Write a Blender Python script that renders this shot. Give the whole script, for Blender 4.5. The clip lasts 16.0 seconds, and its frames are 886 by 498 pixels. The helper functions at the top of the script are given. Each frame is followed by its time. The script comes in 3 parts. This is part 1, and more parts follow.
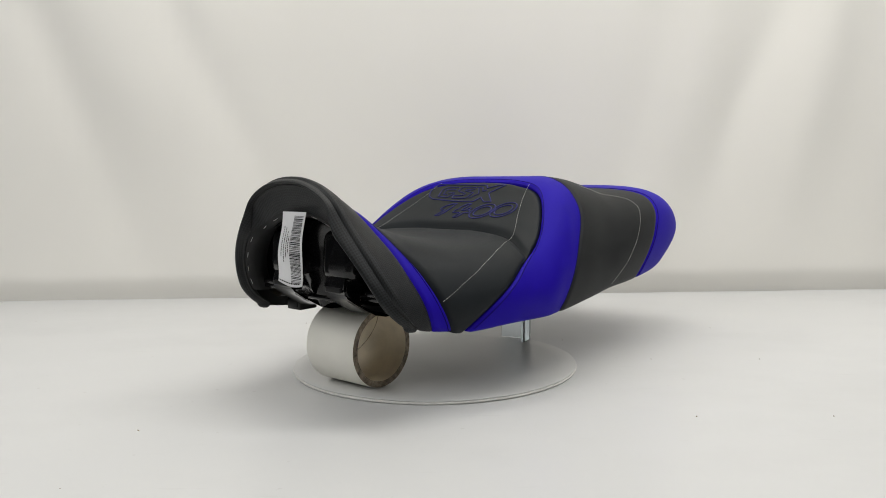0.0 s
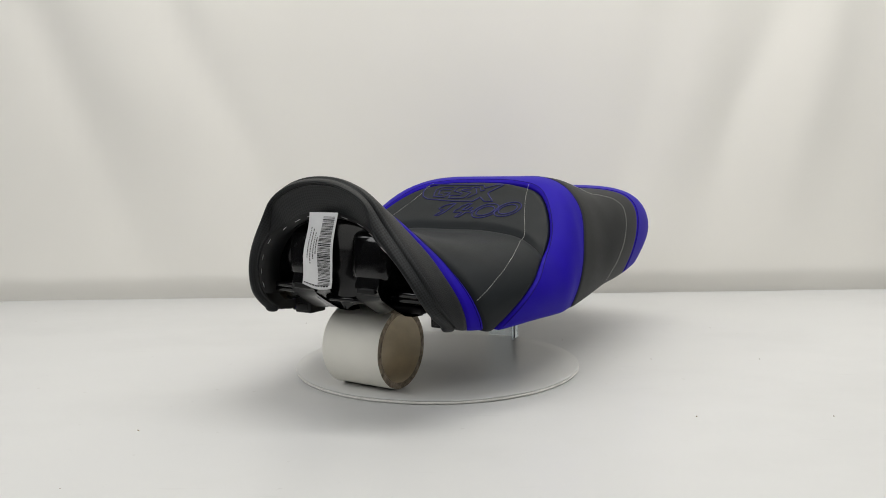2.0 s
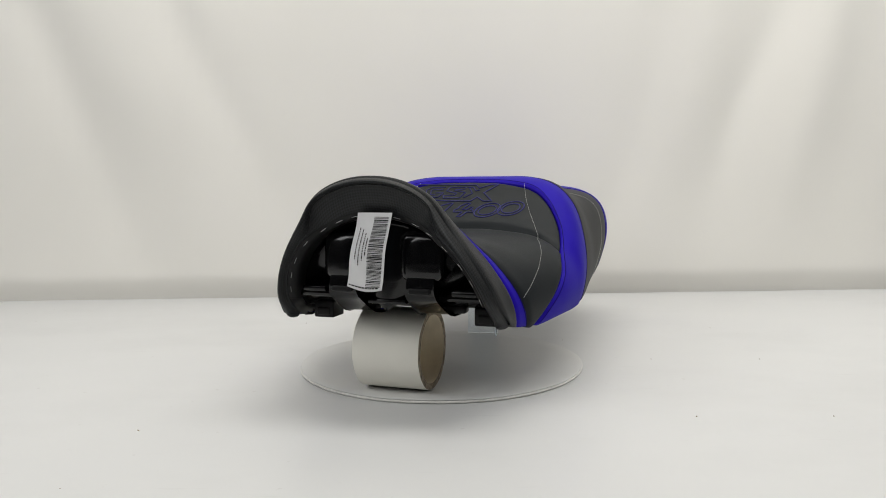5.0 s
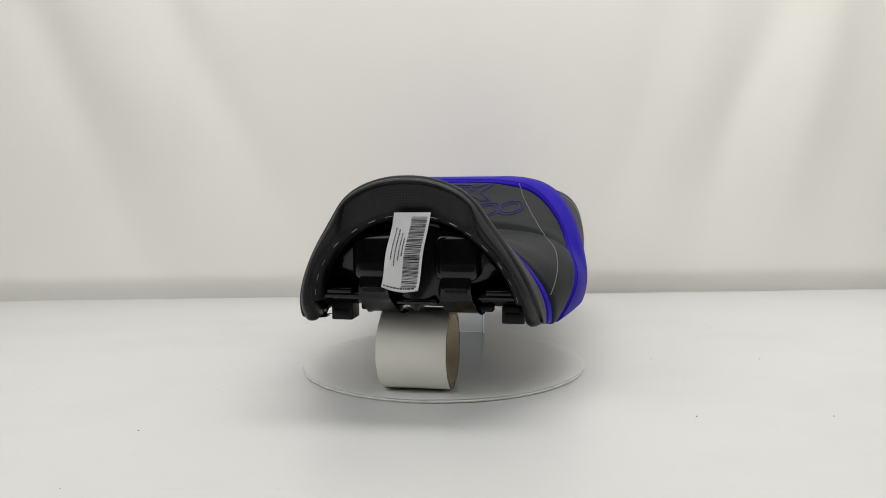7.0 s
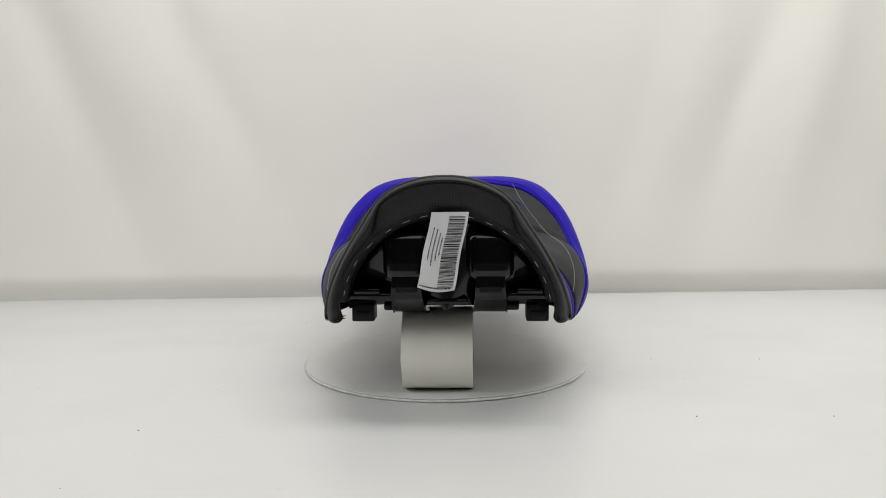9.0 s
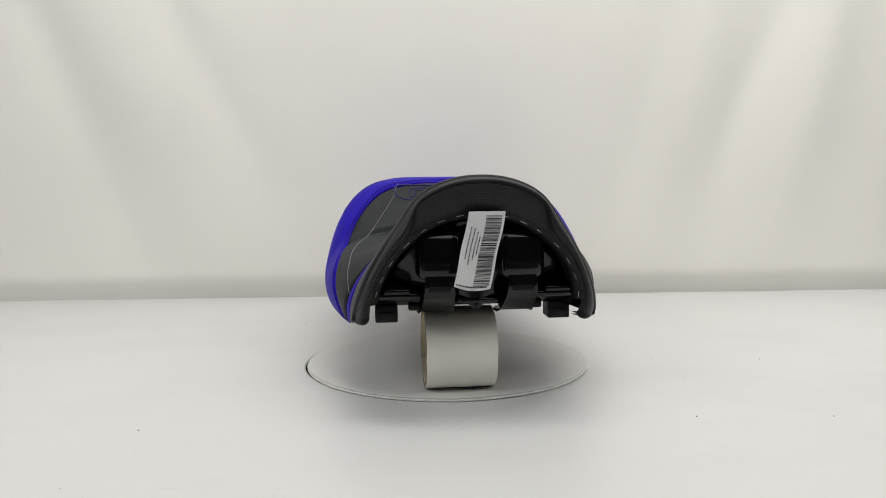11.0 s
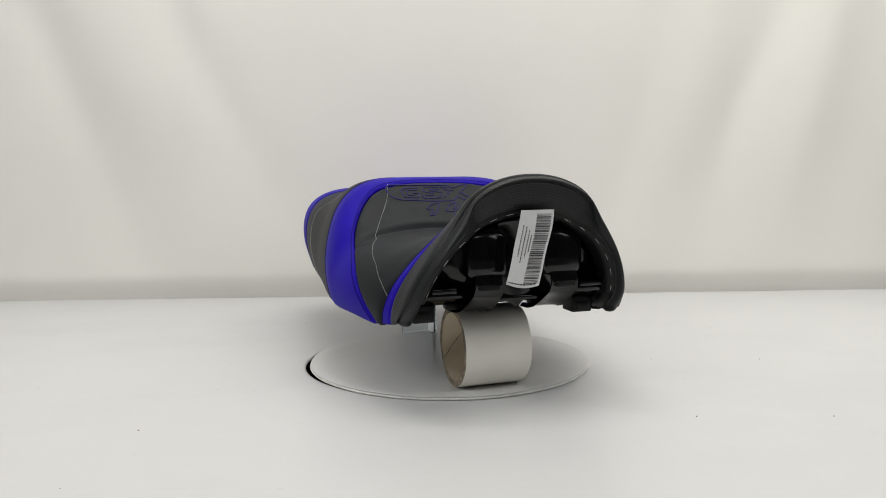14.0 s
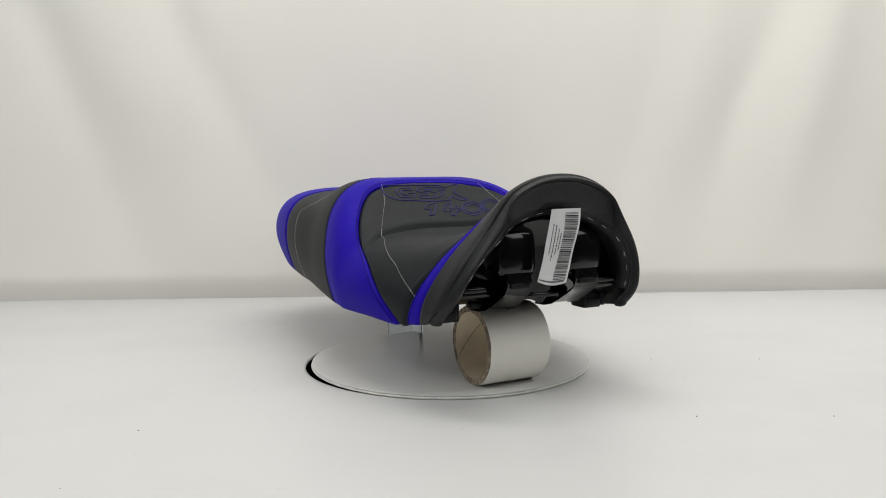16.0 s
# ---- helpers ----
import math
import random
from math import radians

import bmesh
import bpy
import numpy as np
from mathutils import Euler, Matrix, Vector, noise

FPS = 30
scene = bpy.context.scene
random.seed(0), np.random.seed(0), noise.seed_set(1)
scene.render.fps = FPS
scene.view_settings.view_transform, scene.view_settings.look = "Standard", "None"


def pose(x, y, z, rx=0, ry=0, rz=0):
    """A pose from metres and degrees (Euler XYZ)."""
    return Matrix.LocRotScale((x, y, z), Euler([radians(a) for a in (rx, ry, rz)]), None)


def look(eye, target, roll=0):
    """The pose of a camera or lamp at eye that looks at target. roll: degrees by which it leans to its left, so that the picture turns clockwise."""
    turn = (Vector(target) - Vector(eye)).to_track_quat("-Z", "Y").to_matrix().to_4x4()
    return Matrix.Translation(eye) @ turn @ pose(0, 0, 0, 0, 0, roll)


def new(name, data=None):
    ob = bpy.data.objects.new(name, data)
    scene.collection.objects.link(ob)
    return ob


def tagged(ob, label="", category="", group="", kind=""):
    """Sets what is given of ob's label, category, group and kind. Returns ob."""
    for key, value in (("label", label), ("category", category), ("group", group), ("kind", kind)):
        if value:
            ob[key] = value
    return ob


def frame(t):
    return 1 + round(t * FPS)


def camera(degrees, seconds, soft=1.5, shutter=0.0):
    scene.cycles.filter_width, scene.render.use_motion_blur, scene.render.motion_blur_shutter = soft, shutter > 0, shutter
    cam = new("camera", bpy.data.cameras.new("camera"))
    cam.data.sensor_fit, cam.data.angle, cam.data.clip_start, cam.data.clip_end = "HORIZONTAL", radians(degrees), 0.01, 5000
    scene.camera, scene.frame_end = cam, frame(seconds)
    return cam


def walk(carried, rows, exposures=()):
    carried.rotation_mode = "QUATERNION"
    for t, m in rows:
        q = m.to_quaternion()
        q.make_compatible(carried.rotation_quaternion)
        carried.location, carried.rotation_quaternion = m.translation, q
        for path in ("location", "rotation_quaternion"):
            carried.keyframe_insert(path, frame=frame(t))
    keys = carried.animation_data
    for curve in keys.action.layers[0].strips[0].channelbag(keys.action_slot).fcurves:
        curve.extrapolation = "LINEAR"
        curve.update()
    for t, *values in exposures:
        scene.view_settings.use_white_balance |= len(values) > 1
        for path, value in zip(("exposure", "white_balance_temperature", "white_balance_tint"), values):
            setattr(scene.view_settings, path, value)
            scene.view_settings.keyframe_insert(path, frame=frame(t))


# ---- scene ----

# camera: a fixed stand in front of the turntable
cam = camera(60, 16.0, soft=0.95)
VIEW = look((0.0, -1.15, 0.277), (0.01569, -0.15498, 0.17859), -0.638)
walk(cam, [(0.0, VIEW), (16.0, VIEW)])

# light: a white photo booth lit by added soft lamps, all out of view
world = bpy.data.worlds.new("booth_air")
world.use_nodes = True
world.node_tree.nodes["Background"].inputs[0].default_value = (1.0, 0.98, 0.95, 1)
world.node_tree.nodes["Background"].inputs[1].default_value = 0.25
scene.world = world
scene.view_settings.exposure = 0.0


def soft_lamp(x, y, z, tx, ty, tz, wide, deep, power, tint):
    data = bpy.data.lights.new("unseen_soft_light", "AREA")
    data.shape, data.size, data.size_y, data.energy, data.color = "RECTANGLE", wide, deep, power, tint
    ob = new("unseen_soft_light", data)
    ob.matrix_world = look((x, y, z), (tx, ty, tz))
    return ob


# Added unseen lamps: high front key, backdrop wash, then a fill from each side.
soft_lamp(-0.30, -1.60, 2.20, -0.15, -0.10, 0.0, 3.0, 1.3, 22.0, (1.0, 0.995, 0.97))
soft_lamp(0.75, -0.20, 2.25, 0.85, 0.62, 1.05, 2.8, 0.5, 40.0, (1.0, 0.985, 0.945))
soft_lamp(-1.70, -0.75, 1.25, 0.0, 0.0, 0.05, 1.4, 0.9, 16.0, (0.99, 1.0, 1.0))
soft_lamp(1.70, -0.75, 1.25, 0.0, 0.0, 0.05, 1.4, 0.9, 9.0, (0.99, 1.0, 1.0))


# ---- materials ----
def material(name, colour, rough=0.5, metal=0.0, spread=0.15, scale=20.0, bump=0.0, bump_scale=200.0, coat=0.0, spec=0.5):
    m = bpy.data.materials.new(name)
    m.use_nodes = True
    nt = m.node_tree
    b = nt.nodes["Principled BSDF"]
    b.inputs["Roughness"].default_value, b.inputs["Metallic"].default_value = rough, metal
    b.inputs["Coat Weight"].default_value = coat
    b.inputs["Specular IOR Level"].default_value = spec
    tc = nt.nodes.new("ShaderNodeTexCoord")
    n1 = nt.nodes.new("ShaderNodeTexNoise")
    n1.inputs["Scale"].default_value, n1.inputs["Detail"].default_value = scale, 6
    nt.links.new(tc.outputs["Object"], n1.inputs["Vector"])
    ramp = nt.nodes.new("ShaderNodeValToRGB")
    ramp.color_ramp.elements[0].position, ramp.color_ramp.elements[1].position = 0.3, 0.7
    ramp.color_ramp.elements[0].color = (*[c * (1 - spread) for c in colour], 1)
    ramp.color_ramp.elements[1].color = (*[min(1, c * (1 + spread)) for c in colour], 1)
    nt.links.new(n1.outputs["Fac"], ramp.inputs["Fac"])
    nt.links.new(ramp.outputs["Color"], b.inputs["Base Color"])
    if bump:
        n2 = nt.nodes.new("ShaderNodeTexNoise")
        n2.inputs["Scale"].default_value, n2.inputs["Detail"].default_value = bump_scale, 4
        nt.links.new(tc.outputs["Object"], n2.inputs["Vector"])
        bp = nt.nodes.new("ShaderNodeBump")
        bp.inputs["Strength"].default_value, bp.inputs["Distance"].default_value = bump, 0.001
        nt.links.new(n2.outputs["Fac"], bp.inputs["Height"])
        nt.links.new(bp.outputs["Normal"], b.inputs["Normal"])
    return m


def woven(name, colour):
    """Vinyl with an embossed weave of small staggered cells."""
    m = material(name, colour, 0.45, 0, 0.1, 30, spec=0.34)
    nt = m.node_tree
    b = nt.nodes["Principled BSDF"]
    tc = nt.nodes.new("ShaderNodeTexCoord")
    mp = nt.nodes.new("ShaderNodeMapping")
    mp.inputs["Rotation"].default_value = (0, 0, 0.785)
    ck = nt.nodes.new("ShaderNodeTexChecker")
    ck.inputs["Scale"].default_value = 420
    nt.links.new(tc.outputs["UV"], mp.inputs["Vector"])
    nt.links.new(mp.outputs["Vector"], ck.inputs["Vector"])
    bp = nt.nodes.new("ShaderNodeBump")
    bp.inputs["Strength"].default_value, bp.inputs["Distance"].default_value = 0.8, 0.0008
    nt.links.new(ck.outputs["Fac"], bp.inputs["Height"])
    nt.links.new(bp.outputs["Normal"], b.inputs["Normal"])
    mix = nt.nodes.new("ShaderNodeMix")
    mix.data_type = "RGBA"
    mix.inputs[6].default_value = (*[c * 0.45 for c in colour], 1)
    mix.inputs[7].default_value = (*[c * 2.4 for c in colour], 1)
    nt.links.new(ck.outputs["Fac"], mix.inputs[0])
    nt.links.new(mix.outputs[2], b.inputs["Base Color"])
    return m


def worn(name, colour, rough, scale, dirt, swell):
    """Glossy white sheet: broad soft swells, smudges and thin scuff streaks."""
    m = bpy.data.materials.new(name)
    m.use_nodes = True
    nt = m.node_tree
    add, link = nt.nodes.new, nt.links.new
    b = nt.nodes["Principled BSDF"]
    tc = add("ShaderNodeTexCoord")

    def cloud(size, detail, stretch, turn, lo, hi):
        mp = add("ShaderNodeMapping")
        mp.inputs["Scale"].default_value = stretch
        mp.inputs["Rotation"].default_value = (0, 0, turn)
        n = add("ShaderNodeTexNoise")
        n.inputs["Scale"].default_value, n.inputs["Detail"].default_value, n.inputs["Roughness"].default_value = size, detail, 0.6
        r = add("ShaderNodeMapRange")
        r.inputs["From Min"].default_value, r.inputs["From Max"].default_value = lo, hi
        link(tc.outputs["Object"], mp.inputs["Vector"])
        link(mp.outputs["Vector"], n.inputs["Vector"])
        link(n.outputs["Fac"], r.inputs["Value"])
        return r.outputs["Result"], n.outputs["Fac"]

    def over(base, mask, amount, tone):
        f = add("ShaderNodeMath")
        f.operation = "MULTIPLY"
        f.inputs[1].default_value = amount
        link(mask, f.inputs[0])
        mix = add("ShaderNodeMix")
        mix.data_type = "RGBA"
        mix.blend_type = "MULTIPLY"
        mix.inputs[7].default_value = (*tone, 1)
        link(f.outputs[0], mix.inputs[0])
        if base is None:
            mix.inputs[6].default_value = (*colour, 1)
        else:
            link(base, mix.inputs[6])
        return mix.outputs[2]

    smudge, _ = cloud(scale, 7, (1, 1.6, 1), 0.3, 0.48, 0.72)
    streak, _ = cloud(scale * 5, 3, (1, 9, 1), 0.5, 0.66, 0.74)
    spots, _ = cloud(scale * 26, 2, (1, 1, 1), 0.0, 0.74, 0.78)
    broad, soft = cloud(scale * 0.8, 1.5, (1, 1.9, 1), -0.35, 0.3, 0.7)
    c = over(None, smudge, dirt * 2.4, (0.55, 0.55, 0.53))
    c = over(c, streak, dirt * 2.0, (0.5, 0.5, 0.48))
    c = over(c, spots, dirt * 4.0, (0.45, 0.42, 0.38))
    link(c, b.inputs["Base Color"])
    rg = add("ShaderNodeMapRange")
    rg.inputs["To Min"].default_value, rg.inputs["To Max"].default_value = rough, rough + 0.05
    link(smudge, rg.inputs["Value"])
    link(rg.outputs["Result"], b.inputs["Roughness"])
    bp = add("ShaderNodeBump")
    bp.inputs["Strength"].default_value, bp.inputs["Distance"].default_value = 1.0, swell * 4
    link(soft, bp.inputs["Height"])
    link(bp.outputs["Normal"], b.inputs["Normal"])
    return m


CLOTH = material("white_backdrop_cloth", (0.795, 0.775, 0.728), 0.85, 0, 0.02, 2.5, 0.08, 600)
SHEET = worn("white_floor_sheet", (0.62, 0.622, 0.62), 0.34, 2.2, 0.05, 0.0022)
ROOM = material("dark_grey_unseen_room", (0.05, 0.05, 0.052), 0.9, 0, 0.1, 3)
BOARD = worn("white_turntable_board", (0.60, 0.60, 0.585), 0.30, 5.0, 0.025, 0.0001)
BOARD_EDGE = material("board_edge", (0.76, 0.75, 0.71), 0.6, 0, 0.12, 60)
CARD = material("white_card_tube", (0.82, 0.80, 0.725), 0.55, 0, 0.03, 14, 0.05, 400)
CARD_RAW = material("raw_brown_card", (0.68, 0.60, 0.46), 0.75, 0, 0.10, 40, 0.15, 300)
CARD_EDGE = material("cut_card_edge", (0.27, 0.22, 0.16), 0.9, 0, 0.55, 150, 0.4, 500)
GREY = material("dark_grey_vinyl", (0.0120, 0.0146, 0.0166), 0.5, 0, 0.10, 35, 0.15, 900, spec=0.16)
GREY_SIDE = material("charcoal_vinyl", (0.0160, 0.0174, 0.0182), 0.52, 0, 0.10, 35, 0.15, 900, spec=0.17)
BLUE = material("royal_blue_vinyl", (0.012, 0.0015, 0.32), 0.55, 0, 0.05, 30, 0.10, 900, spec=0.10)
NAVY = material("navy_thread", (0.010, 0.010, 0.125), 0.7, 0, 0.2, 300)
SEAM_BLUE = material("deep_blue_seam", (0.005, 0.001, 0.10), 0.7, 0, 0.2, 300, spec=0.1)
CARBON = woven("woven_black_vinyl", (0.0050, 0.0058, 0.0066))
PLASTIC = material("glossy_black_plastic", (0.003, 0.003, 0.0035), 0.13, 0, 0.2, 25, 0.04, 40, spec=0.45)
RUBBER = material("black_rubber", (0.005, 0.005, 0.0055), 0.42, 0, 0.2, 40, spec=0.25)
THREAD = material("white_thread", (0.52, 0.515, 0.49), 0.8, 0, 0.1, 400)
STEEL = material("staple_steel", (0.75, 0.75, 0.75), 0.3, 1.0, 0.1, 90)
PAPER = material("white_label_paper", (0.72, 0.72, 0.73), 0.5, 0, 0.04, 60, 0.1, 150)
INK = material("black_ink", (0.012, 0.012, 0.012), 0.6)
DARK = material("dark_void", (0.01, 0.01, 0.01), 0.9)


def clear_acrylic():
    m = bpy.data.materials.new("clear_acrylic")
    m.use_nodes = True
    b = m.node_tree.nodes["Principled BSDF"]
    b.inputs["Base Color"].default_value = (0.84, 0.90, 0.95, 1)
    b.inputs["Transmission Weight"].default_value = 1.0
    b.inputs["Roughness"].default_value, b.inputs["IOR"].default_value = 0.05, 1.45
    return m


ACRYLIC = clear_acrylic()


# ---- mesh helpers ----
def part(name, bm, mat, parent=None, label="", smooth=True):
    me = bpy.data.meshes.new(name)
    bmesh.ops.recalc_face_normals(bm, faces=bm.faces[:])
    bm.to_mesh(me)
    bm.free()
    me.materials.append(mat)
    if smooth:
        me.polygons.foreach_set("use_smooth", [True] * len(me.polygons))
    ob = new(name, me)
    if parent:
        ob.parent = parent
    if label:
        ob["label"] = label
    return ob


def grid_mesh(points, uv=False, closed=False):
    """A bmesh from a 2D array of points (rows x columns x 3)."""
    bm = bmesh.new()
    rows, cols = points.shape[:2]
    vs = [[bm.verts.new(points[r, c]) for c in range(cols)] for r in range(rows)]
    layer = bm.loops.layers.uv.new("uv") if uv else None
    if uv:
        du = np.vstack([np.zeros((1, cols)), np.cumsum(np.linalg.norm(np.diff(points, axis=0), axis=2), axis=0)])
        dv = np.hstack([np.zeros((rows, 1)), np.cumsum(np.linalg.norm(np.diff(points, axis=1), axis=2), axis=1)])
        dv = dv - dv[:, cols // 2:cols // 2 + 1]
    for r in range(rows - 1):
        for c in range(cols - 1 + closed):
            k = (c + 1) % cols
            q = [(r, c), (r, k), (r + 1, k), (r + 1, c)]
            f = bm.faces.new([vs[a][b] for a, b in q])
            if uv:
                for lp, (a, b) in zip(f.loops, q):
                    lp[layer].uv = (du[a, b], dv[a, b])
    return bm


def box(bm, x0, x1, y0, y1, z0, z1, bevel=0.0):
    b = bmesh.new()
    bmesh.ops.create_cube(b, size=1)
    for v in b.verts:
        v.co = ((x0 + x1) / 2 + v.co.x * (x1 - x0), (y0 + y1) / 2 + v.co.y * (y1 - y0), (z0 + z1) / 2 + v.co.z * (z1 - z0))
    if bevel:
        bmesh.ops.bevel(b, geom=b.edges[:], offset=bevel, segments=3, affect="EDGES", profile=0.5)
    me = bpy.data.meshes.new("tmp")
    b.to_mesh(me)
    b.free()
    bm.from_mesh(me)
    bpy.data.meshes.remove(me)
    return bm


def cord(bm, pts, radius, sides=6, closed=False):
    """A round cord along points."""
    pts = [Vector(p) for p in pts]
    n = len(pts)
    rings = []
    for i, p in enumerate(pts):
        a = pts[(i - 1) % n] if (closed or i > 0) else p
        b = pts[(i + 1) % n] if (closed or i < n - 1) else p
        d = (b - a).normalized()
        s = d.cross(Vector((0.31, 0.22, 0.92))).normalized()
        t = d.cross(s)
        rings.append([bm.verts.new(p + radius * (math.cos(2 * math.pi * k / sides) * s + math.sin(2 * math.pi * k / sides) * t)) for k in range(sides)])
    for i in range(n if closed else n - 1):
        r0, r1 = rings[i], rings[(i + 1) % n]
        for k in range(sides):
            bm.faces.new((r0[k], r0[(k + 1) % sides], r1[(k + 1) % sides], r1[k]))
    if not closed:
        bm.faces.new(rings[0])
        bm.faces.new(rings[-1])
    return bm


# ---- the booth ----
# soft drapes of the cloth: foot, slant, width, height
FOLDS = ((-0.78, -0.42, 0.05, 0.9), (-0.62, -0.46, 0.09, -1.0), (-0.44, -0.50, 0.045, 0.9), (-0.95, 0.20, 0.08, -0.9), (-0.36, 0.22, 0.03, 0.25), (-0.52, 0.10, 0.05, -0.5),
         (0.14, 0.08, 0.10, -0.35), (0.47, 0.24, 0.05, 0.7), (0.58, 0.20, 0.06, -0.6), (0.70, 0.36, 0.05, 1.0), (0.62, -0.15, 0.06, -0.4), (0.86, 0.22, 0.05, -0.8), (0.98, 0.15, 0.07, 0.7))


def wavy_wall(x0, x1, n, z0, z1, m, y, amp, seed):
    xs = np.linspace(x0, x1, n)
    zs = np.concatenate([np.linspace(z0, 0.08, 12), np.linspace(0.08, z1, m - 11)[1:]])
    pts = np.zeros((m, n, 3))
    for j, z in enumerate(zs):
        for i, x in enumerate(xs):
            f = noise.noise((x * 2.2 + 0.5 * z, 0.35 * z, seed)) + 0.5 * noise.noise((x * 4.5 - 1.2 * z, 0.6 * z, seed + 5))
            for fx, lean, wide, high in FOLDS:
                sway = 0.022 * noise.noise((fx * 9, 2.6 * z, seed + 11))
                f += high * (0.85 + 0.45 * noise.noise((fx * 7, 1.8 * z, seed + 17))) * math.exp(-((x - fx - sway - lean * (z - 0.4)) / wide) ** 2)
            hem = 0.020 * max(0.0, 1 - max(z, 0) / 0.050) ** 1.6
            pts[j, i] = (x, y + amp * f * min(1, 0.15 + z * 2) + hem, z)
    return pts


FLOOR_Z = -0.006
HOLE = (0.0050, -0.006, 0.1945)


def build_booth():
    back = wavy_wall(-1.9, 1.9, 150, FLOOR_Z - 0.01, 2.4, 70, 0.60, 0.0115, 1.0)
    tagged(part("wall_back", grid_mesh(np.concatenate([back, back[::-1] + np.array([0, 0.03, 0])])), CLOTH), "white cloth backdrop hanging with soft creases", "backdrop", kind="structure")
    def slab(name, span, mat, label, category):
        tagged(part(name, box(bmesh.new(), *span), mat, smooth=False), label, category, kind="structure")

    # Unseen enclosure: dark slabs keep reflections and bounce low, the white ceiling bounces light.
    for name, x in (("left", -1.9), ("right", 1.9)):
        slab("wall_" + name, (x - 0.02, x + 0.02, -2.4, 0.66, FLOOR_Z - 0.03, 2.4), ROOM, "unseen dark grey side wall that keeps reflections dark", "wall")
    slab("wall_front", (-1.92, 1.92, -2.44, -2.4, FLOOR_Z - 0.02, 2.4), ROOM, "unseen dark grey wall facing the booth that keeps reflections dark", "wall")
    slab("ceiling", (-1.92, 1.92, -1.30, 0.66, 2.4, 2.44), CLOTH, "unseen plain white booth ceiling", "ceiling")
    slab("ceiling_room", (-1.92, 1.92, -2.44, -1.302, 2.4, 2.44), ROOM, "unseen dark grey ceiling in front of the booth", "ceiling")
    slab("floor_room", (-1.92, 1.92, -2.44, 0.66, FLOOR_Z - 0.09, FLOOR_Z - 0.064), ROOM, "unseen dark grey floor round the white sheet that keeps reflections dark", "floor")
    # floor sheet with a round opening for the turntable
    hx, hy, hr = HOLE
    rings, n = [], 128
    for k, r in enumerate([hr, hr + 0.004, hr + 0.02, 0.26, 0.32, 0.40, 0.50, 0.62]):
        rings.append([(hx + r * math.cos(2 * math.pi * i / n), hy + r * math.sin(2 * math.pi * i / n), 0) for i in range(n)])
    outer = []
    for i in range(n):
        c, s_ = math.cos(2 * math.pi * i / n), math.sin(2 * math.pi * i / n)
        k = min(1.20 / max(abs(c), 1e-6), (0.67 if s_ > 0 else 0.86) / max(abs(s_), 1e-6))
        outer.append((hx + k * c, hy + k * s_, 0))
    rings.append(outer)
    pts = np.array(rings, float)
    for row in pts:
        for p in row:
            d = math.hypot(p[0] - hx, p[1] - hy) - hr
            p[2] = FLOOR_Z + 0.0012 * noise.noise((p[0] * 3, p[1] * 3, 2.0)) * min(1, d * 10)
    low = pts[0].copy()
    low[:, 2] -= 0.003
    tagged(part("floor", grid_mesh(np.concatenate([low[None], pts]), closed=True), SHEET), "glossy white floor sheet with faint scuffs", "floor", kind="structure")
    bm = bmesh.new()
    bmesh.ops.create_cone(bm, cap_ends=True, segments=64, radius1=0.26, radius2=0.26, depth=0.05, matrix=Matrix.Translation((hx, hy, FLOOR_Z - 0.035)))
    bmesh.ops.delete(bm, geom=[f for f in bm.faces if f.normal.z > 0.9], context="FACES")
    tagged(part("floor_recess", bm, DARK), "dark recess under the turntable", "floor recess", kind="structure")


# ---- seat form: an upholstered shell lofted from stations along its length ----
# centre y, centre z, edge y, edge z, half width, squareness across and upwards, forward lean
STATIONS = np.array([
    (-0.293, 0.2725, -0.243, 0.102, 0.1480, 2.00, 1.26, 2.2),
    (-0.282, 0.2735, -0.240, 0.102, 0.1525, 2.00, 1.30, 2.2),
    (-0.245, 0.247, -0.225, 0.098, 0.1560, 2.05, 1.48, 1.9),
    (-0.200, 0.217, -0.195, 0.093, 0.163, 2.2, 1.85, 1.4),
    (-0.145, 0.197, -0.150, 0.090, 0.174, 3.1, 2.9, 1.0),
    (-0.085, 0.191, -0.095, 0.093, 0.189, 5.5, 2.4, 1.0),
    (-0.030, 0.1945, -0.045, 0.093, 0.197, 7.0, 1.9, 1.0),
    (0.006, 0.214, -0.022, 0.093, 0.199, 8.0, 1.8, 1.0),
    (0.045, 0.240, -0.002, 0.094, 0.198, 8.0, 1.6, 1.0),
    (0.085, 0.264, 0.020, 0.095, 0.198, 6.0, 1.45, 1.0),
    (0.135, 0.271, 0.065, 0.099, 0.196, 5.0, 1.6, 1.0),
    (0.185, 0.264, 0.115, 0.103, 0.192, 4.5, 1.9, 1.0),
    (0.225, 0.252, 0.160, 0.108, 0.190, 4.5, 2.6, 1.0),
    (0.290, 0.252, 0.215, 0.110, 0.187, 3.9, 3.9, 1.0),
    (0.360, 0.253, 0.275, 0.114, 0.183, 4.0, 4.0, 1.0),
    (0.425, 0.247, 0.335, 0.121, 0.177, 3.6, 3.6, 1.0),
    (0.470, 0.226, 0.385, 0.135, 0.165, 3.2, 3.2, 1.0),
    (0.490, 0.190, 0.415, 0.155, 0.145, 3.0, 3.0, 1.0),
])


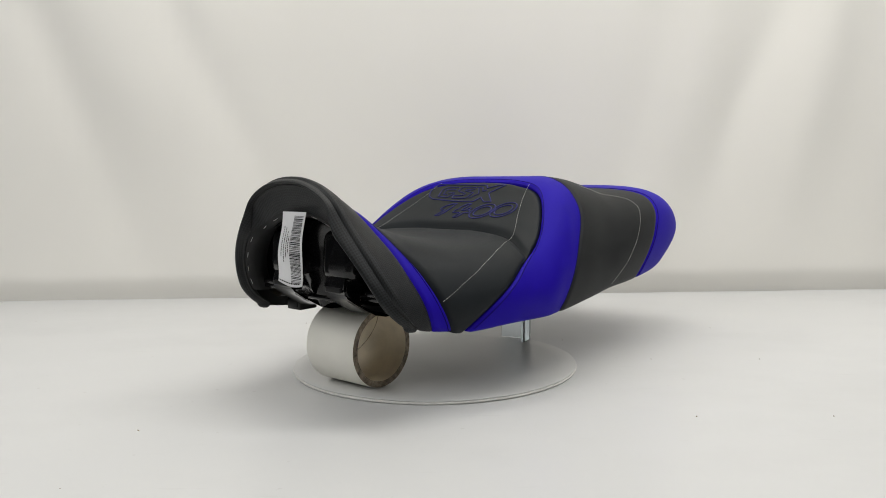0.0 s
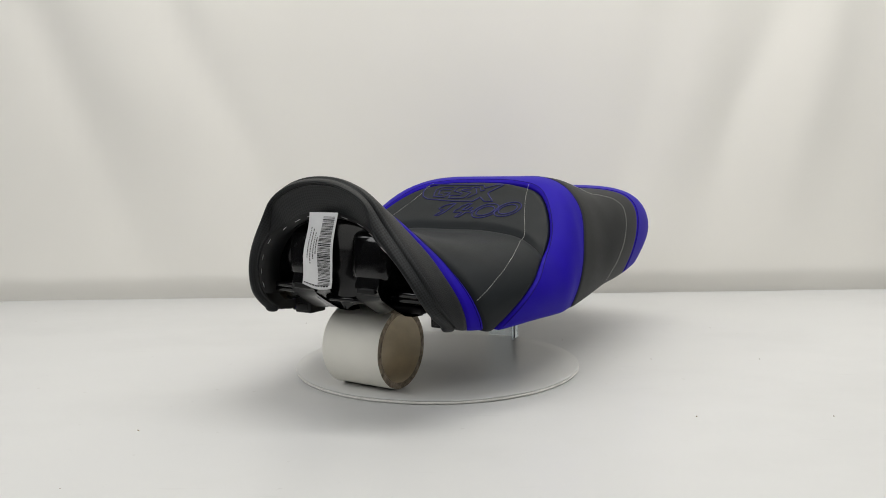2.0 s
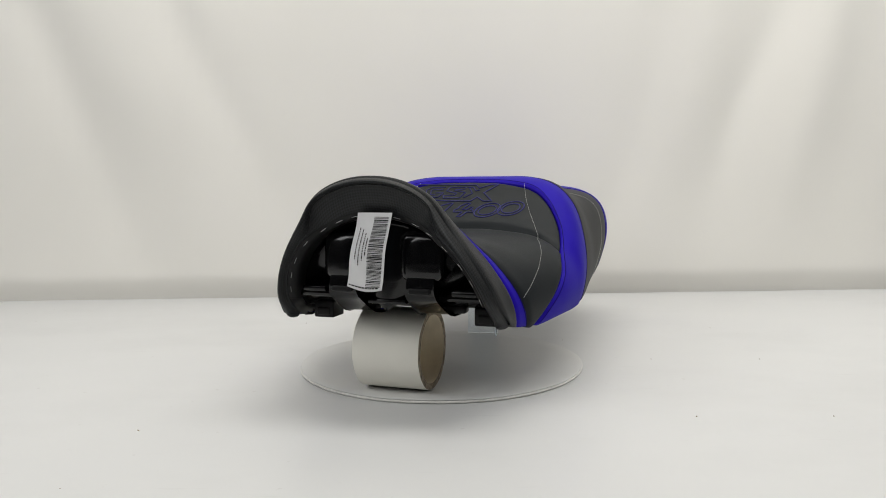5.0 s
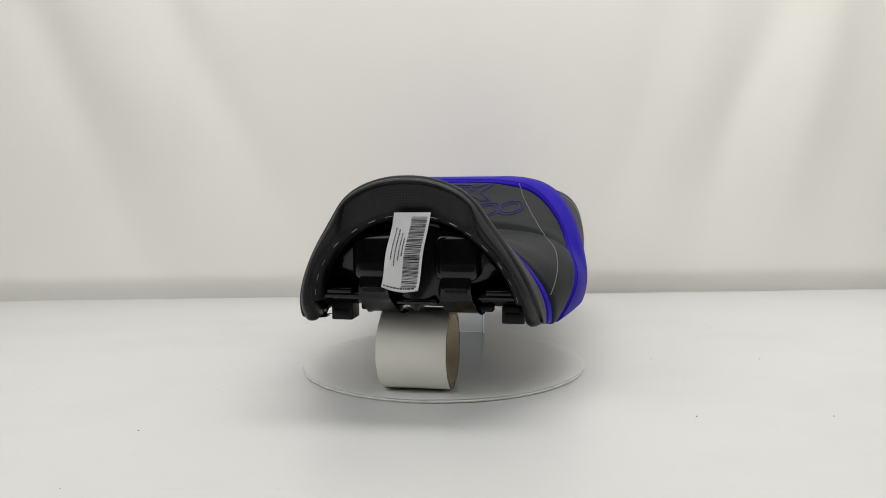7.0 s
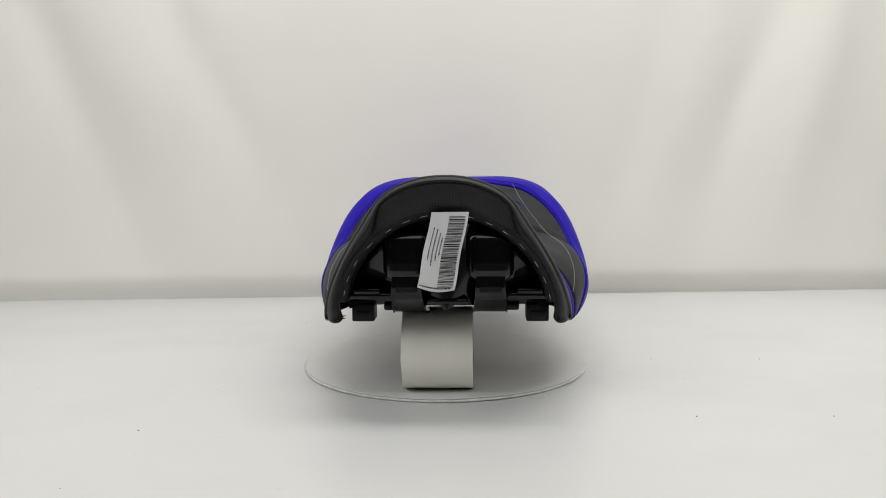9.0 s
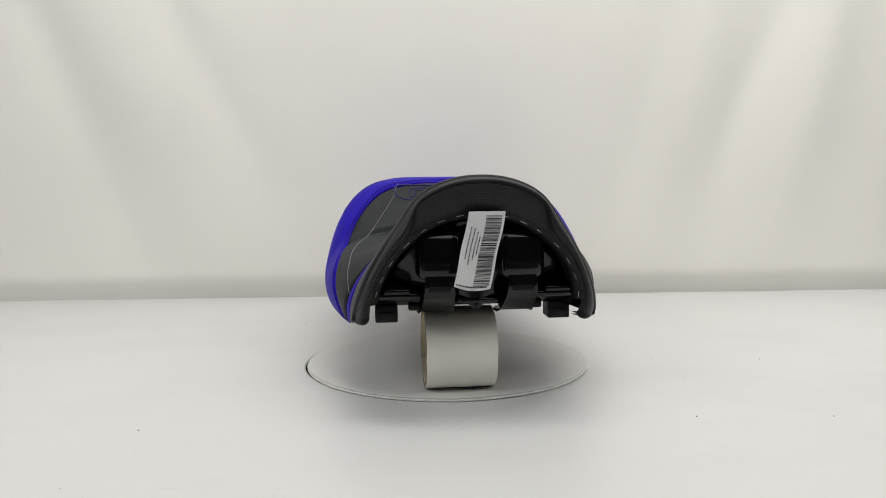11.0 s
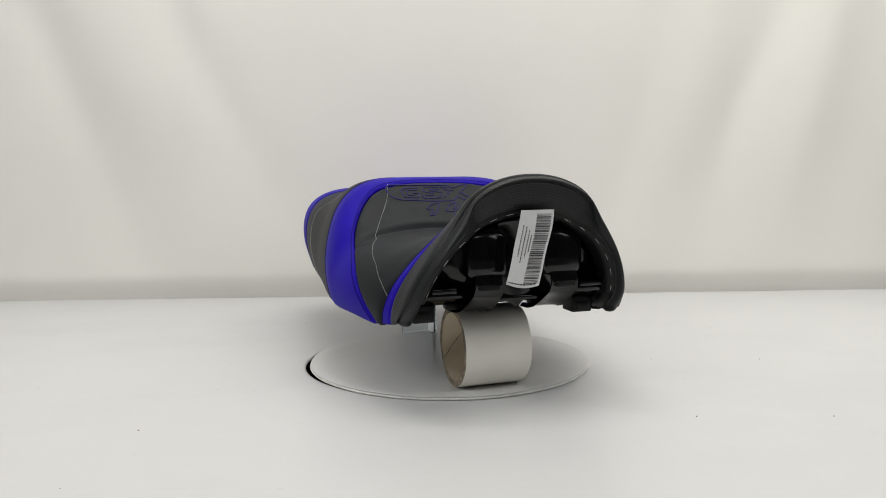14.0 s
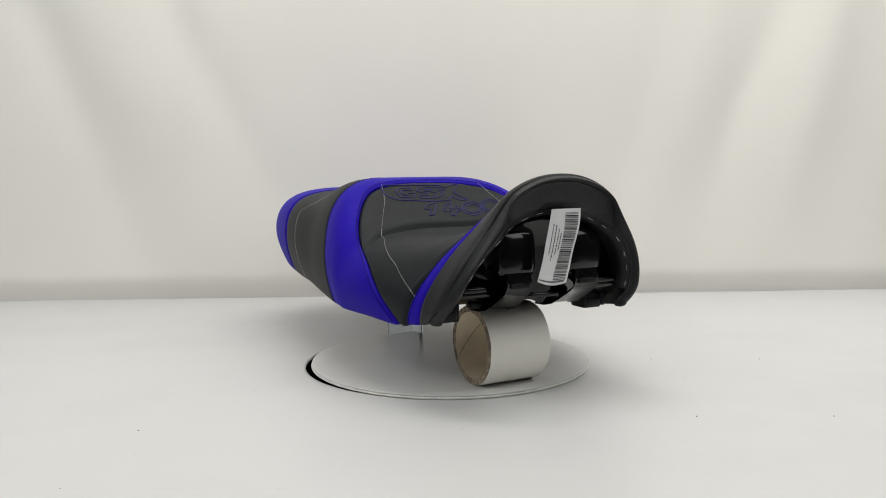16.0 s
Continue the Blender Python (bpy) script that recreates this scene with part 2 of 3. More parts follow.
def station(u):
    """Catmull-Rom blend of the stations."""
    u = np.clip(np.asarray(u, float), 0, len(STATIONS) - 1.0001)
    i = u.astype(int)
    t = (u - i)[..., None]
    g = lambda k: STATIONS[np.clip(i + k, 0, len(STATIONS) - 1)]
    a, b, c, d = g(-1), g(0), g(1), g(2)
    return 0.5 * (2 * b + (c - a) * t + (2 * a - 5 * b + 4 * c - d) * t * t + (3 * b - a - 3 * c + d) * t ** 3)


def form(u, v):
    """A point of the shell: u along the length, v across from -1 to 1."""
    u, v = np.broadcast_arrays(np.asarray(u, float), np.asarray(v, float))
    yc, zc, ye, ze, w, n, m, g = np.moveaxis(station(u), -1, 0)
    phi = np.abs(v) * math.pi / 2
    s, c = np.sin(phi), np.maximum(np.cos(phi), 0)
    lo, hi = np.zeros_like(s), np.full_like(s, 1.5)
    for _ in range(26):
        mid = (lo + hi) / 2
        out = (mid * s) ** n + (mid * c) ** m > 1
        lo, hi = np.where(out, lo, mid), np.where(out, mid, hi)
    sx, cz = lo * s, lo * c
    # the nose has round shoulders
    sx = sx + 0.095 * sx / (sx + 0.1) * np.exp(-((cz - 0.92) / 0.16) ** 2) * np.clip((3 - u) / 2, 0, 1)
    y_round = 0.012 * np.clip((np.abs(v) - 0.86) / 0.14, 0, 1) ** 2 * np.clip(1 - u / 2.2, 0, 1)
    tuck = 1 - 0.055 * np.clip(u / 3, 0.15, 1) * np.clip((np.abs(v) - 0.72) / 0.28, 0, 1) ** 2
    shift = 0.003 * np.clip((u - 2.5) / 2.5, 0, 1)
    return np.stack([np.sign(v) * w * sx * tuck + shift, ye + (yc - ye) * (1 - (1 - np.clip(cz, 0, 1)) ** g) + y_round, ze + (zc - ze) * cz], -1)


US = np.linspace(0, len(STATIONS) - 1.001, 600)


def u_at(y, v):
    """The u at which the shell reaches y on the line v."""
    y, v = np.atleast_1d(y), np.atleast_1d(v)
    return np.array([np.interp(b, form(US, a)[:, 1], US) for a, b in zip(v, y)])


def form_normal(u, v):
    e = 1e-3
    du = form(u + e, v) - form(u - e, v)
    dv = form(u, v + e) - form(u, v - e)
    n = np.cross(dv, du)
    n = n / np.maximum(np.linalg.norm(n, axis=-1, keepdims=True), 1e-9)
    flip = (n[..., 2] < 0) & (np.abs(v) < 0.6)
    return np.where(flip[..., None], -n, n)


# seams: y on the shell against |v|
V_KNOTS = (0.0, 0.2, 0.35, 0.45, 0.55, 0.7, 0.85, 1.0)
SEAMS = {
    "lip": (-0.252, -0.251, -0.247, -0.241, -0.234, -0.228, -0.219, -0.210),
    "front_blue": (-0.240, -0.237, -0.230, -0.221, -0.213, -0.206, -0.197, -0.183),
    "crease": (-0.015, -0.016, -0.027, -0.041, -0.048, -0.052, -0.060, -0.100),
    "wide_front": (0.090, 0.081, 0.055, 0.004, -0.050, -0.094, -0.128, -0.157),
    "wide_rear": (0.160, 0.145, 0.115, 0.103, 0.092, 0.058, 0.030, 0.006),
    "tail": (0.205, 0.240, 0.300, 0.328, 0.326, 0.301, 0.275, 0.250),
}
# the hand-cut cover is not quite even: these seams run differently on the other flank
SEAMS_LEFT = {
    "wide_front": (0.090, 0.083, 0.053, -0.008, -0.067, -0.112, -0.139, -0.160),
    "wide_rear": (0.160, 0.145, 0.108, 0.092, 0.081, 0.055, 0.029, 0.010),
    "tail": (0.205, 0.240, 0.285, 0.297, 0.290, 0.276, 0.266, 0.255),
}


def knots_curve(ky, v):
    kx, ky = np.array(V_KNOTS), np.array(ky)
    m = np.gradient(ky, kx)
    x = np.clip(np.abs(v), 0, 1)
    i = np.clip(np.searchsorted(kx, x, side="right") - 1, 0, len(kx) - 2)
    h = kx[i + 1] - kx[i]
    t = (x - kx[i]) / h
    return ((2 * t ** 3 - 3 * t ** 2 + 1) * ky[i] + (t ** 3 - 2 * t ** 2 + t) * h * m[i]
            + (-2 * t ** 3 + 3 * t ** 2) * ky[i + 1] + (t ** 3 - t ** 2) * h * m[i + 1])


def seam(name, v):
    """Smooth curve through the seam's knots."""
    v = np.atleast_1d(v)
    return np.where(v < 0, knots_curve(SEAMS_LEFT.get(name, SEAMS[name]), v), knots_curve(SEAMS[name], v))
# end of seat form


def panel(name, va, vb, low, high, mat, parent, label, rows=18, cols=81, uv=False, dip=(0.0022, 0.0028), skirt=0.006, wrap=0.0035, turn_in=0.010, fade=None):
    """An upholstery panel between two seams, rolled down into the seam at its borders."""
    vs = np.linspace(va, vb, cols)
    ua = u_at(low(vs), vs) if callable(low) else np.full(cols, float(low))
    ub = u_at(high(vs), vs) if callable(high) else np.full(cols, float(high))
    ub = np.maximum(ub, ua + 1e-4)
    f = (1 - np.cos(np.linspace(0, math.pi, rows))) / 2
    uu = ua[None] + (ub - ua)[None] * f[:, None]
    vv = np.broadcast_to(vs, uu.shape)
    p, n = form(uu, vv), form_normal(uu, vv)
    run = np.vstack([np.zeros((1, cols)), np.cumsum(np.linalg.norm(np.diff(p, axis=0), axis=2), axis=0)])
    first = np.exp(-(run / dip[1]) ** 2) * (1.0 if fade is None else fade(vs)[None])
    last = np.exp(-((run[-1:] - run) / dip[1]) ** 2)
    p = p - n * (dip[0] * np.maximum(first, last))[..., None]
    p = np.concatenate([p[:1] - skirt * n[:1], p, p[-1:] - 0.006 * n[-1:]])
    ends = []
    if va <= -0.999:
        a = p[:, :1] + np.array([0.004, 0, -wrap])
        ends = [a + np.array([turn_in, 0, 0.001]), a, p]
    else:
        ends = [p]
    if vb >= 0.999:
        a = p[:, -1:] + np.array([-0.004, 0, -wrap])
        ends += [a, a + np.array([-turn_in, 0, 0.001])]
    return part(name, grid_mesh(np.concatenate(ends, axis=1), uv=uv), mat, parent, label)


def arch(v, s, dy):
    """The nose arch drawn inwards: 1 is the outer edge, 0.8 the inner oval, less shrinks that oval."""
    p = form(np.zeros_like(v), v)
    k, shrink = min(1.0, (1 - s) / 0.2), min(1.0, s / 0.8)
    phi = v * math.pi / 2
    q = p.copy()
    q[:, 0] = p[:, 0] + (0.128 * shrink * np.sin(phi) - p[:, 0]) * k
    q[:, 2] = p[:, 2] + (0.104 + 0.130 * shrink * np.cos(phi) - p[:, 2]) * k
    q[:, 1] = p[:, 1] + dy
    return q


def side_of(v):
    t = np.clip((np.abs(v) - 0.30) / 0.17, 0, 1)
    return t * t * (3 - 2 * t)


def lip_point(v, k, dy):
    p, q = arch(v, 1.0, 0.0), arch(v, 0.8, 0.0)
    r = p + (q - p) * k[:, None]
    r[:, 1] += dy
    return r


def bulb(rows, hub):
    """Closes the two ends of a strip towards a point, rounded downwards."""
    caps = []
    for k, end in ((0, hub[0]), (-1, hub[1])):
        edge = rows[:, k]
        caps.append([edge + (end - edge) * pull + np.array([0, 0, -drop]) for pull, drop in ((0.04, 0.002), (0.16, 0.0042), (0.36, 0.006), (0.65, 0.0072), (0.98, 0.0076))])
    left = np.stack(caps[0][::-1], axis=1)
    right = np.stack(caps[1], axis=1)
    return np.concatenate([left, rows, right], axis=1)


def build_seat():
    seat = tagged(new("motorcycle_seat"), "black and royal blue upholstered motorcycle seat on the turntable", "motorcycle seat")
    sm = lambda k: (lambda v: seam(k, v))
    panel("nose_panel", -1, 1, 0.0, sm("lip"), CARBON, seat, "woven-pattern black vinyl nose", uv=True, skirt=0.0, wrap=0.0005, fade=lambda v: np.clip((0.56 - np.abs(v)) / 0.16, 0, 1))
    panel("front_stripe", -1, 1, sm("lip"), sm("front_blue"), BLUE, seat, "royal blue vinyl stripe", rows=14, wrap=0.0005, turn_in=0.002)
    panel("saddle_panel", -1, 1, sm("front_blue"), lambda v: np.minimum(seam("crease", v), seam("wide_front", v)), GREY, seat, "dark grey vinyl saddle", rows=34, dip=(0.0055, 0.006))
    panel("bolster_panel", -0.512, 0.546, sm("crease"), sm("wide_front"), GREY, seat, "dark grey embroidered bolster", rows=30, dip=(0.0075, 0.0065))
    panel("wide_stripe", -1, 1, sm("wide_front"), sm("wide_rear"), BLUE, seat, "wide royal blue vinyl band", rows=36)
    panel("passenger_panel", -1, 1, sm("wide_rear"), sm("tail"), GREY_SIDE, seat, "dark grey vinyl passenger panel", rows=24)
    panel("tail_panel", -1, 1, sm("tail"), 16.999, BLUE, seat, "royal blue vinyl tail", rows=24)
    # doubled seams beside the blue panels
    for name, off, lo_v in (("wide_front", 0.0050, 0.0), ("wide_rear", -0.0050, 0.0), ("tail", 0.0050, 0.18), ("front_blue", -0.0045, 0.2)):
        for side in (-1, 1):
            vs = side * np.linspace(lo_v, 0.995, 90)
            us = u_at(seam(name, vs) + off, vs)
            bm = bmesh.new()
            cord(bm, form(us, vs) - 0.0001 * form_normal(us, vs), 0.0006, 5)
            part("topstitch", bm, SEAM_BLUE, seat, "deep blue doubled seam")
    # front lip rolled round the nose edge and folded inside
    v = np.linspace(-1, 1, 97)
    side = side_of(v)
    fold = 0.18 + 0.80 * side
    rows = [lip_point(v, fold * f, -(0.0065 + 0.0055 * side) * math.sin(math.pi * f) ** 0.75) for f in np.linspace(0, 1, 13)]
    rows += [lip_point(v, fold + (1 - fold) * f, (0.011 * (1 - side) + 0.002) * f ** 0.8 - 0.002 * math.sin(math.pi * f)) for f in (0.12, 0.3, 0.5, 0.7, 0.85, 1.0)]
    rows = np.array(rows)
    back = 0.002 + 0.011 * (1 - side)
    hem = np.array([arch(v, k, back + dy) for k, dy in ((0.803, -0.001), (0.79, 0.0), (0.765, 0.003), (0.75, 0.010), (0.745, 0.03), (0.72, 0.075))])[:, 5:-5]
    hub = [rows[:, k].mean(axis=0) + np.array([0, 0.006, 0]) for k in (0, -1)]
    rows = bulb(rows, hub)
    part("inner_hem", grid_mesh(hem), RUBBER, seat, "smooth black hem stapled inside the nose")
    part("front_lip", grid_mesh(rows, uv=True), CARBON, seat, "rolled black vinyl front lip")
    bm = bmesh.new()
    near = np.linspace(-0.44, 0.44, 61)
    cord(bm, lip_point(near, 0.18 + 0.80 * side_of(near), np.full(61, 0.0)), 0.0009)
    part("lip_seam", bm, RUBBER, seat, "black seam round the lip")
    # black lining of the two cheeks behind the lip
    for side in (-1, 1):
        lu, lv = np.meshgrid(np.linspace(0.25, 4.6, 24), np.linspace(0.50, 1.0, 14), indexing="ij")
        q = form(lu, side * lv)
        q[..., 0] -= side * (0.0075 + 0.004 * lv)
        q[..., 1] += 0.004
        part("cheek_lining", grid_mesh(q), RUBBER, seat, "black lining of the nose cheek")
    pan = build_pan(seat, v)
    staple_bm = bmesh.new()
    cord(staple_bm, [(-0.0045, 0, 0), (0.0045, 0, 0)], 0.00034, 4)
    first = part("staple", staple_bm, STEEL, pan, "bright steel staple")
    for k, vv in enumerate((-0.83, -0.73, -0.62, -0.48, -0.35, -0.23, -0.12, 0.15, 0.27, 0.38, 0.50, 0.63, 0.74, 0.86)):
        p0, p1 = arch(np.array([vv - 0.01, vv + 0.01]), 0.777, 0.0025 + 0.011 * (1 - float(side_of(vv))))
        d = Vector(p1 - p0).normalized()
        ob = first if k == 0 else new("staple", first.data)
        if k:
            ob.parent = pan
        ob.matrix_basis = Matrix.Translation(Vector((p0 + p1) / 2)) @ d.to_track_quat("X", "Z").to_matrix().to_4x4()
    build_label(seat)
    # running stitches
    saddle = {1: [(0.078, 0.266), (0.045, 0.292), (0.010, 0.330), (-0.034, 0.392), (-0.056, 0.412), (-0.088, 0.468), (-0.122, 0.552), (-0.160, 0.67), (-0.200, 0.83)],
              -1: [(0.080, 0.250), (0.040, 0.280), (0.000, 0.332), (-0.037, 0.383), (-0.058, 0.398), (-0.098, 0.475), (-0.148, 0.59), (-0.178, 0.71), (-0.204, 0.825)]}
    rear = {1: [(0.150, 0.390), (0.195, 0.400), (0.235, 0.422), (0.262, 0.475), (0.268, 0.545), (0.246, 0.645), (0.222, 0.75), (0.194, 0.865), (0.150, 1.0)],
            -1: [(0.150, 0.445), (0.190, 0.468), (0.222, 0.505), (0.236, 0.56), (0.222, 0.655), (0.210, 0.75), (0.198, 0.84), (0.176, 1.0)]}
    for side in (-1, 1):
        for line, words in ((saddle, "white running stitch on the saddle"), (rear, "white running stitch on the passenger panel")):
            ky, kv = np.array(line[side]).T
            at = np.linspace(0, len(ky) - 1, 260)
            ys, vs = (np.interp(at, np.arange(len(ky)), k) for k in (ky, kv))
            ys, vs = (np.convolve(np.pad(k, 6, mode="edge"), np.ones(13) / 13, mode="valid") for k in (ys, vs))
            part("stitching", stitches(ys, side * vs), THREAD, seat, words)
    build_emblem(seat)
    us = np.linspace(4.2, 16.9, 60)
    cs = np.linspace(-1, 1, 15)
    st = station(us)
    under = np.zeros((60, 15, 3))
    for j in range(15):
        under[:, j, 0] = cs[j] * (st[:, 4] * 0.945 - 0.010)
        under[:, j, 1] = st[:, 2]
        under[:, j, 2] = st[:, 3] + 0.001 + 0.020 * (1 - abs(cs[j]) ** 4)
    under[-1, :, 2] += 0.02
    part("underside", grid_mesh(under), RUBBER, seat, "black plastic underside")
    return seat


def stitches(ys, vs, long=0.0030, gap=0.0016):
    """Short thread stitches laid along a line on the shell."""
    us = u_at(ys, vs)
    p = form(us, vs) + 0.0002 * form_normal(us, vs)
    run = np.concatenate([[0], np.cumsum(np.linalg.norm(np.diff(p, axis=0), axis=1))])
    at = lambda d: np.array([np.interp(d, run, p[:, k]) for k in range(3)])
    bm = bmesh.new()
    d = 0.001
    while d + long < run[-1]:
        cord(bm, [at(d), at(d + long * 0.5), at(d + long)], 0.0003, 4)
        d += long + gap
    return bm


def on_shell(x, y, lift=0.0006):
    """The point of the shell at x, y."""
    lo, hi = 0.0, 0.75
    for _ in range(18):
        mid = (lo + hi) / 2
        q = form(u_at(y, mid), np.array([mid]))[0]
        lo, hi = (mid, hi) if q[0] < abs(x) else (lo, mid)
    v = np.array([math.copysign((lo + hi) / 2, x)])
    u = u_at(y, v)
    n = form_normal(u, v)[0]
    return form(u, v)[0] + lift * n


def build_emblem(seat):
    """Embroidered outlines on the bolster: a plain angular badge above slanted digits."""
    def stroke(bm, pts, closed, radius=0.0009):
        dense = []
        m = len(pts)
        for i in range(m if closed else m - 1):
            a, b = pts[i], pts[(i + 1) % m]
            steps = max(1, int(math.hypot(b[0] - a[0], b[1] - a[1]) / 0.004))
            dense += [(a[0] + (b[0] - a[0]) * k / steps, a[1] + (b[1] - a[1]) * k / steps) for k in range(steps)]
        if not closed:
            dense.append(pts[-1])
        cord(bm, [on_shell(q[0] + 0.005, q[1], 0.0002) for q in dense], radius, 5, closed)

    def ring(cx, cy, rx, ry, lean, n=26):
        return [(cx + rx * math.cos(a) + lean * ry * math.sin(a), cy + ry * math.sin(a)) for a in [2 * math.pi * k / n for k in range(n)]]

    # badge: a rounded frame with angular figures inside and a cross at its end
    bm = bmesh.new()
    frame_line = [(-0.090, 0.074), (-0.050, 0.0725), (0.000, 0.0715), (0.012, 0.071), (0.018, 0.064), (0.035, 0.072), (0.047, 0.072), (0.028, 0.054), (0.046, 0.036), (0.032, 0.036), (0.020, 0.045),
                  (0.012, 0.036), (-0.030, 0.036), (-0.078, 0.040), (-0.090, 0.046), (-0.096, 0.056), (-0.096, 0.068)]
    stroke(bm, frame_line, True, 0.0011)
    stroke(bm, [(-0.044, 0.066), (-0.066, 0.066), (-0.074, 0.060), (-0.071, 0.046), (-0.050, 0.044), (-0.044, 0.054), (-0.056, 0.054)], False)
    stroke(bm, [(-0.056, 0.050), (-0.064, 0.050), (-0.066, 0.059), (-0.062, 0.061), (-0.046, 0.061)], False)
    stroke(bm, [(-0.010, 0.066), (-0.036, 0.066), (-0.040, 0.058), (-0.022, 0.053), (-0.024, 0.049), (-0.042, 0.048), (-0.040, 0.042), (-0.014, 0.043), (-0.008, 0.055), (-0.027, 0.059), (-0.025, 0.061), (-0.012, 0.061)], True)
    stroke(bm, [(-0.004, 0.066), (0.008, 0.066), (0.014, 0.058), (0.020, 0.060)], False)
    stroke(bm, [(-0.002, 0.043), (0.010, 0.053), (0.002, 0.064)], False)
    part("badge", bm, NAVY, seat, "navy embroidered angular badge outline")
    # digits
    one = [(-0.044, 0.020), (-0.036, 0.027), (-0.025, 0.031), (-0.020, 0.031), (-0.030, 0.012), (-0.037, 0.005), (-0.043, 0.005), (-0.033, 0.018), (-0.038, 0.017)]
    four = [(0.008, 0.031), (0.014, 0.031), (0.004, 0.018), (0.012, 0.018), (0.016, 0.023), (0.020, 0.023), (0.017, 0.018), (0.022, 0.017), (0.022, 0.013), (0.013, 0.013), (0.006, 0.003), (0.000, 0.003), (0.006, 0.013), (-0.014, 0.013), (-0.014, 0.017)]
    for digit in (one, four):
        bm = bmesh.new()
        stroke(bm, digit, True, 0.0010)
        part("digit", bm, NAVY, seat, "navy embroidered digit")
    for cx, cy in ((0.044, 0.017), (0.079, 0.021)):
        bm = bmesh.new()
        stroke(bm, ring(cx, cy, 0.0185, 0.0145, 0.35), True, 0.0010)
        stroke(bm, ring(cx, cy, 0.0130, 0.0095, 0.35), True, 0.0010)
        part("digit", bm, NAVY, seat, "navy embroidered zero")


def build_pan(seat, v):
    """The glossy moulded base inside the nose: back wall, two boxes, straps, a cross bar and rubber feet."""
    def inner(k, dy, low):
        q = arch(v, k, dy)
        q[:, 2] = np.maximum(q[:, 2], low - 0.007 + 0.002 * np.cos(v * 9))
        return q
    rows = [inner(k, dy, low) for k, dy, low in ((0.755, 0.020, 0.120), (0.745, 0.030, 0.120), (0.735, 0.038, 0.120), (0.69, 0.044, 0.121), (0.50, 0.046, 0.122), (0.25, 0.046, 0.122), (0.02, 0.046, 0.122))]
    pan = part("base_pan", grid_mesh(np.array(rows)), PLASTIC, seat, "glossy black moulded plastic base pan")
    for x0, x1 in ((-0.075, -0.017), (0.023, 0.081)):
        bm = bmesh.new()
        box(bm, x0, x1, -0.269, -0.210, 0.152, 0.212, 0.013)
        for w in bm.verts:
            if w.co.y < -0.25:
                w.co.y -= 0.10 * (0.182 - w.co.z)
            w.co.x = (w.co.x - (x0 + x1) / 2) * (1 - 0.9 * (0.212 - w.co.z)) + (x0 + x1) / 2
        part("moulded_box", bm, PLASTIC, pan, "raised glossy moulded box")
        # foot of the box: a curved strap running down and back
        mid, hw = (x0 + x1) / 2, 0.0165
        prof = [(-0.268, 0.160), (-0.272, 0.146), (-0.270, 0.138), (-0.258, 0.130), (-0.243, 0.121), (-0.228, 0.113), (-0.212, 0.109), (-0.190, 0.108)]
        top = np.array([[(mid + k * hw * (1 + 0.05 * j), y, z) for k in (-1, -0.9, 0, 0.9, 1)] for j, (y, z) in enumerate(prof)])
        top[:, 0, 2] -= 0.002
        top[:, 4, 2] -= 0.002
        under = top + np.array([0, 0.003, -0.0035])
        part("strap", grid_mesh(np.concatenate([top, under[::-1], top[:1]])), PLASTIC, pan, "glossy curved moulded strap")
        bm = bmesh.new()
        box(bm, mid - 0.013, mid + 0.013, -0.274, -0.262, 0.139, 0.1455, 0.0015)
        part("clip_bar", bm, RUBBER, pan, "small ribbed clip")
    for x0, x1 in ((-0.080, -0.028), (0.034, 0.088)):
        bm = bmesh.new()
        box(bm, x0, x1, -0.212, -0.196, 0.1075, 0.117, 0.003)
        part("cross_bar", bm, RUBBER, pan, "black cross bar")
    bm = bmesh.new()
    box(bm, -0.024, 0.026, -0.250, -0.2, 0.122, 0.128, 0.002)
    part("shelf", bm, PLASTIC, pan, "glossy moulded shelf")
    for x0, x1 in ((-0.128, -0.062), (0.066, 0.132)):
        bm = bmesh.new()
        box(bm, x0, x1, -0.245, -0.185, 0.127, 0.135, 0.003)
        box(bm, (x0 + x1) / 2 - 0.016, (x0 + x1) / 2 + 0.016, -0.252, -0.2, 0.1345, 0.141, 0.002)
        part("ledge", bm, PLASTIC, pan, "stepped moulded ledge")
    for x in (-0.107, 0.111):
        bm = bmesh.new()
        box(bm, x - 0.014, x + 0.014, -0.206, -0.176, 0.0925, 0.1145, 0.002)
        box(bm, x - 0.009, x + 0.009, -0.2075, -0.205, 0.096, 0.106, 0.0008)
        part("rubber_foot", bm, RUBBER, pan, "square black rubber foot")
    return pan


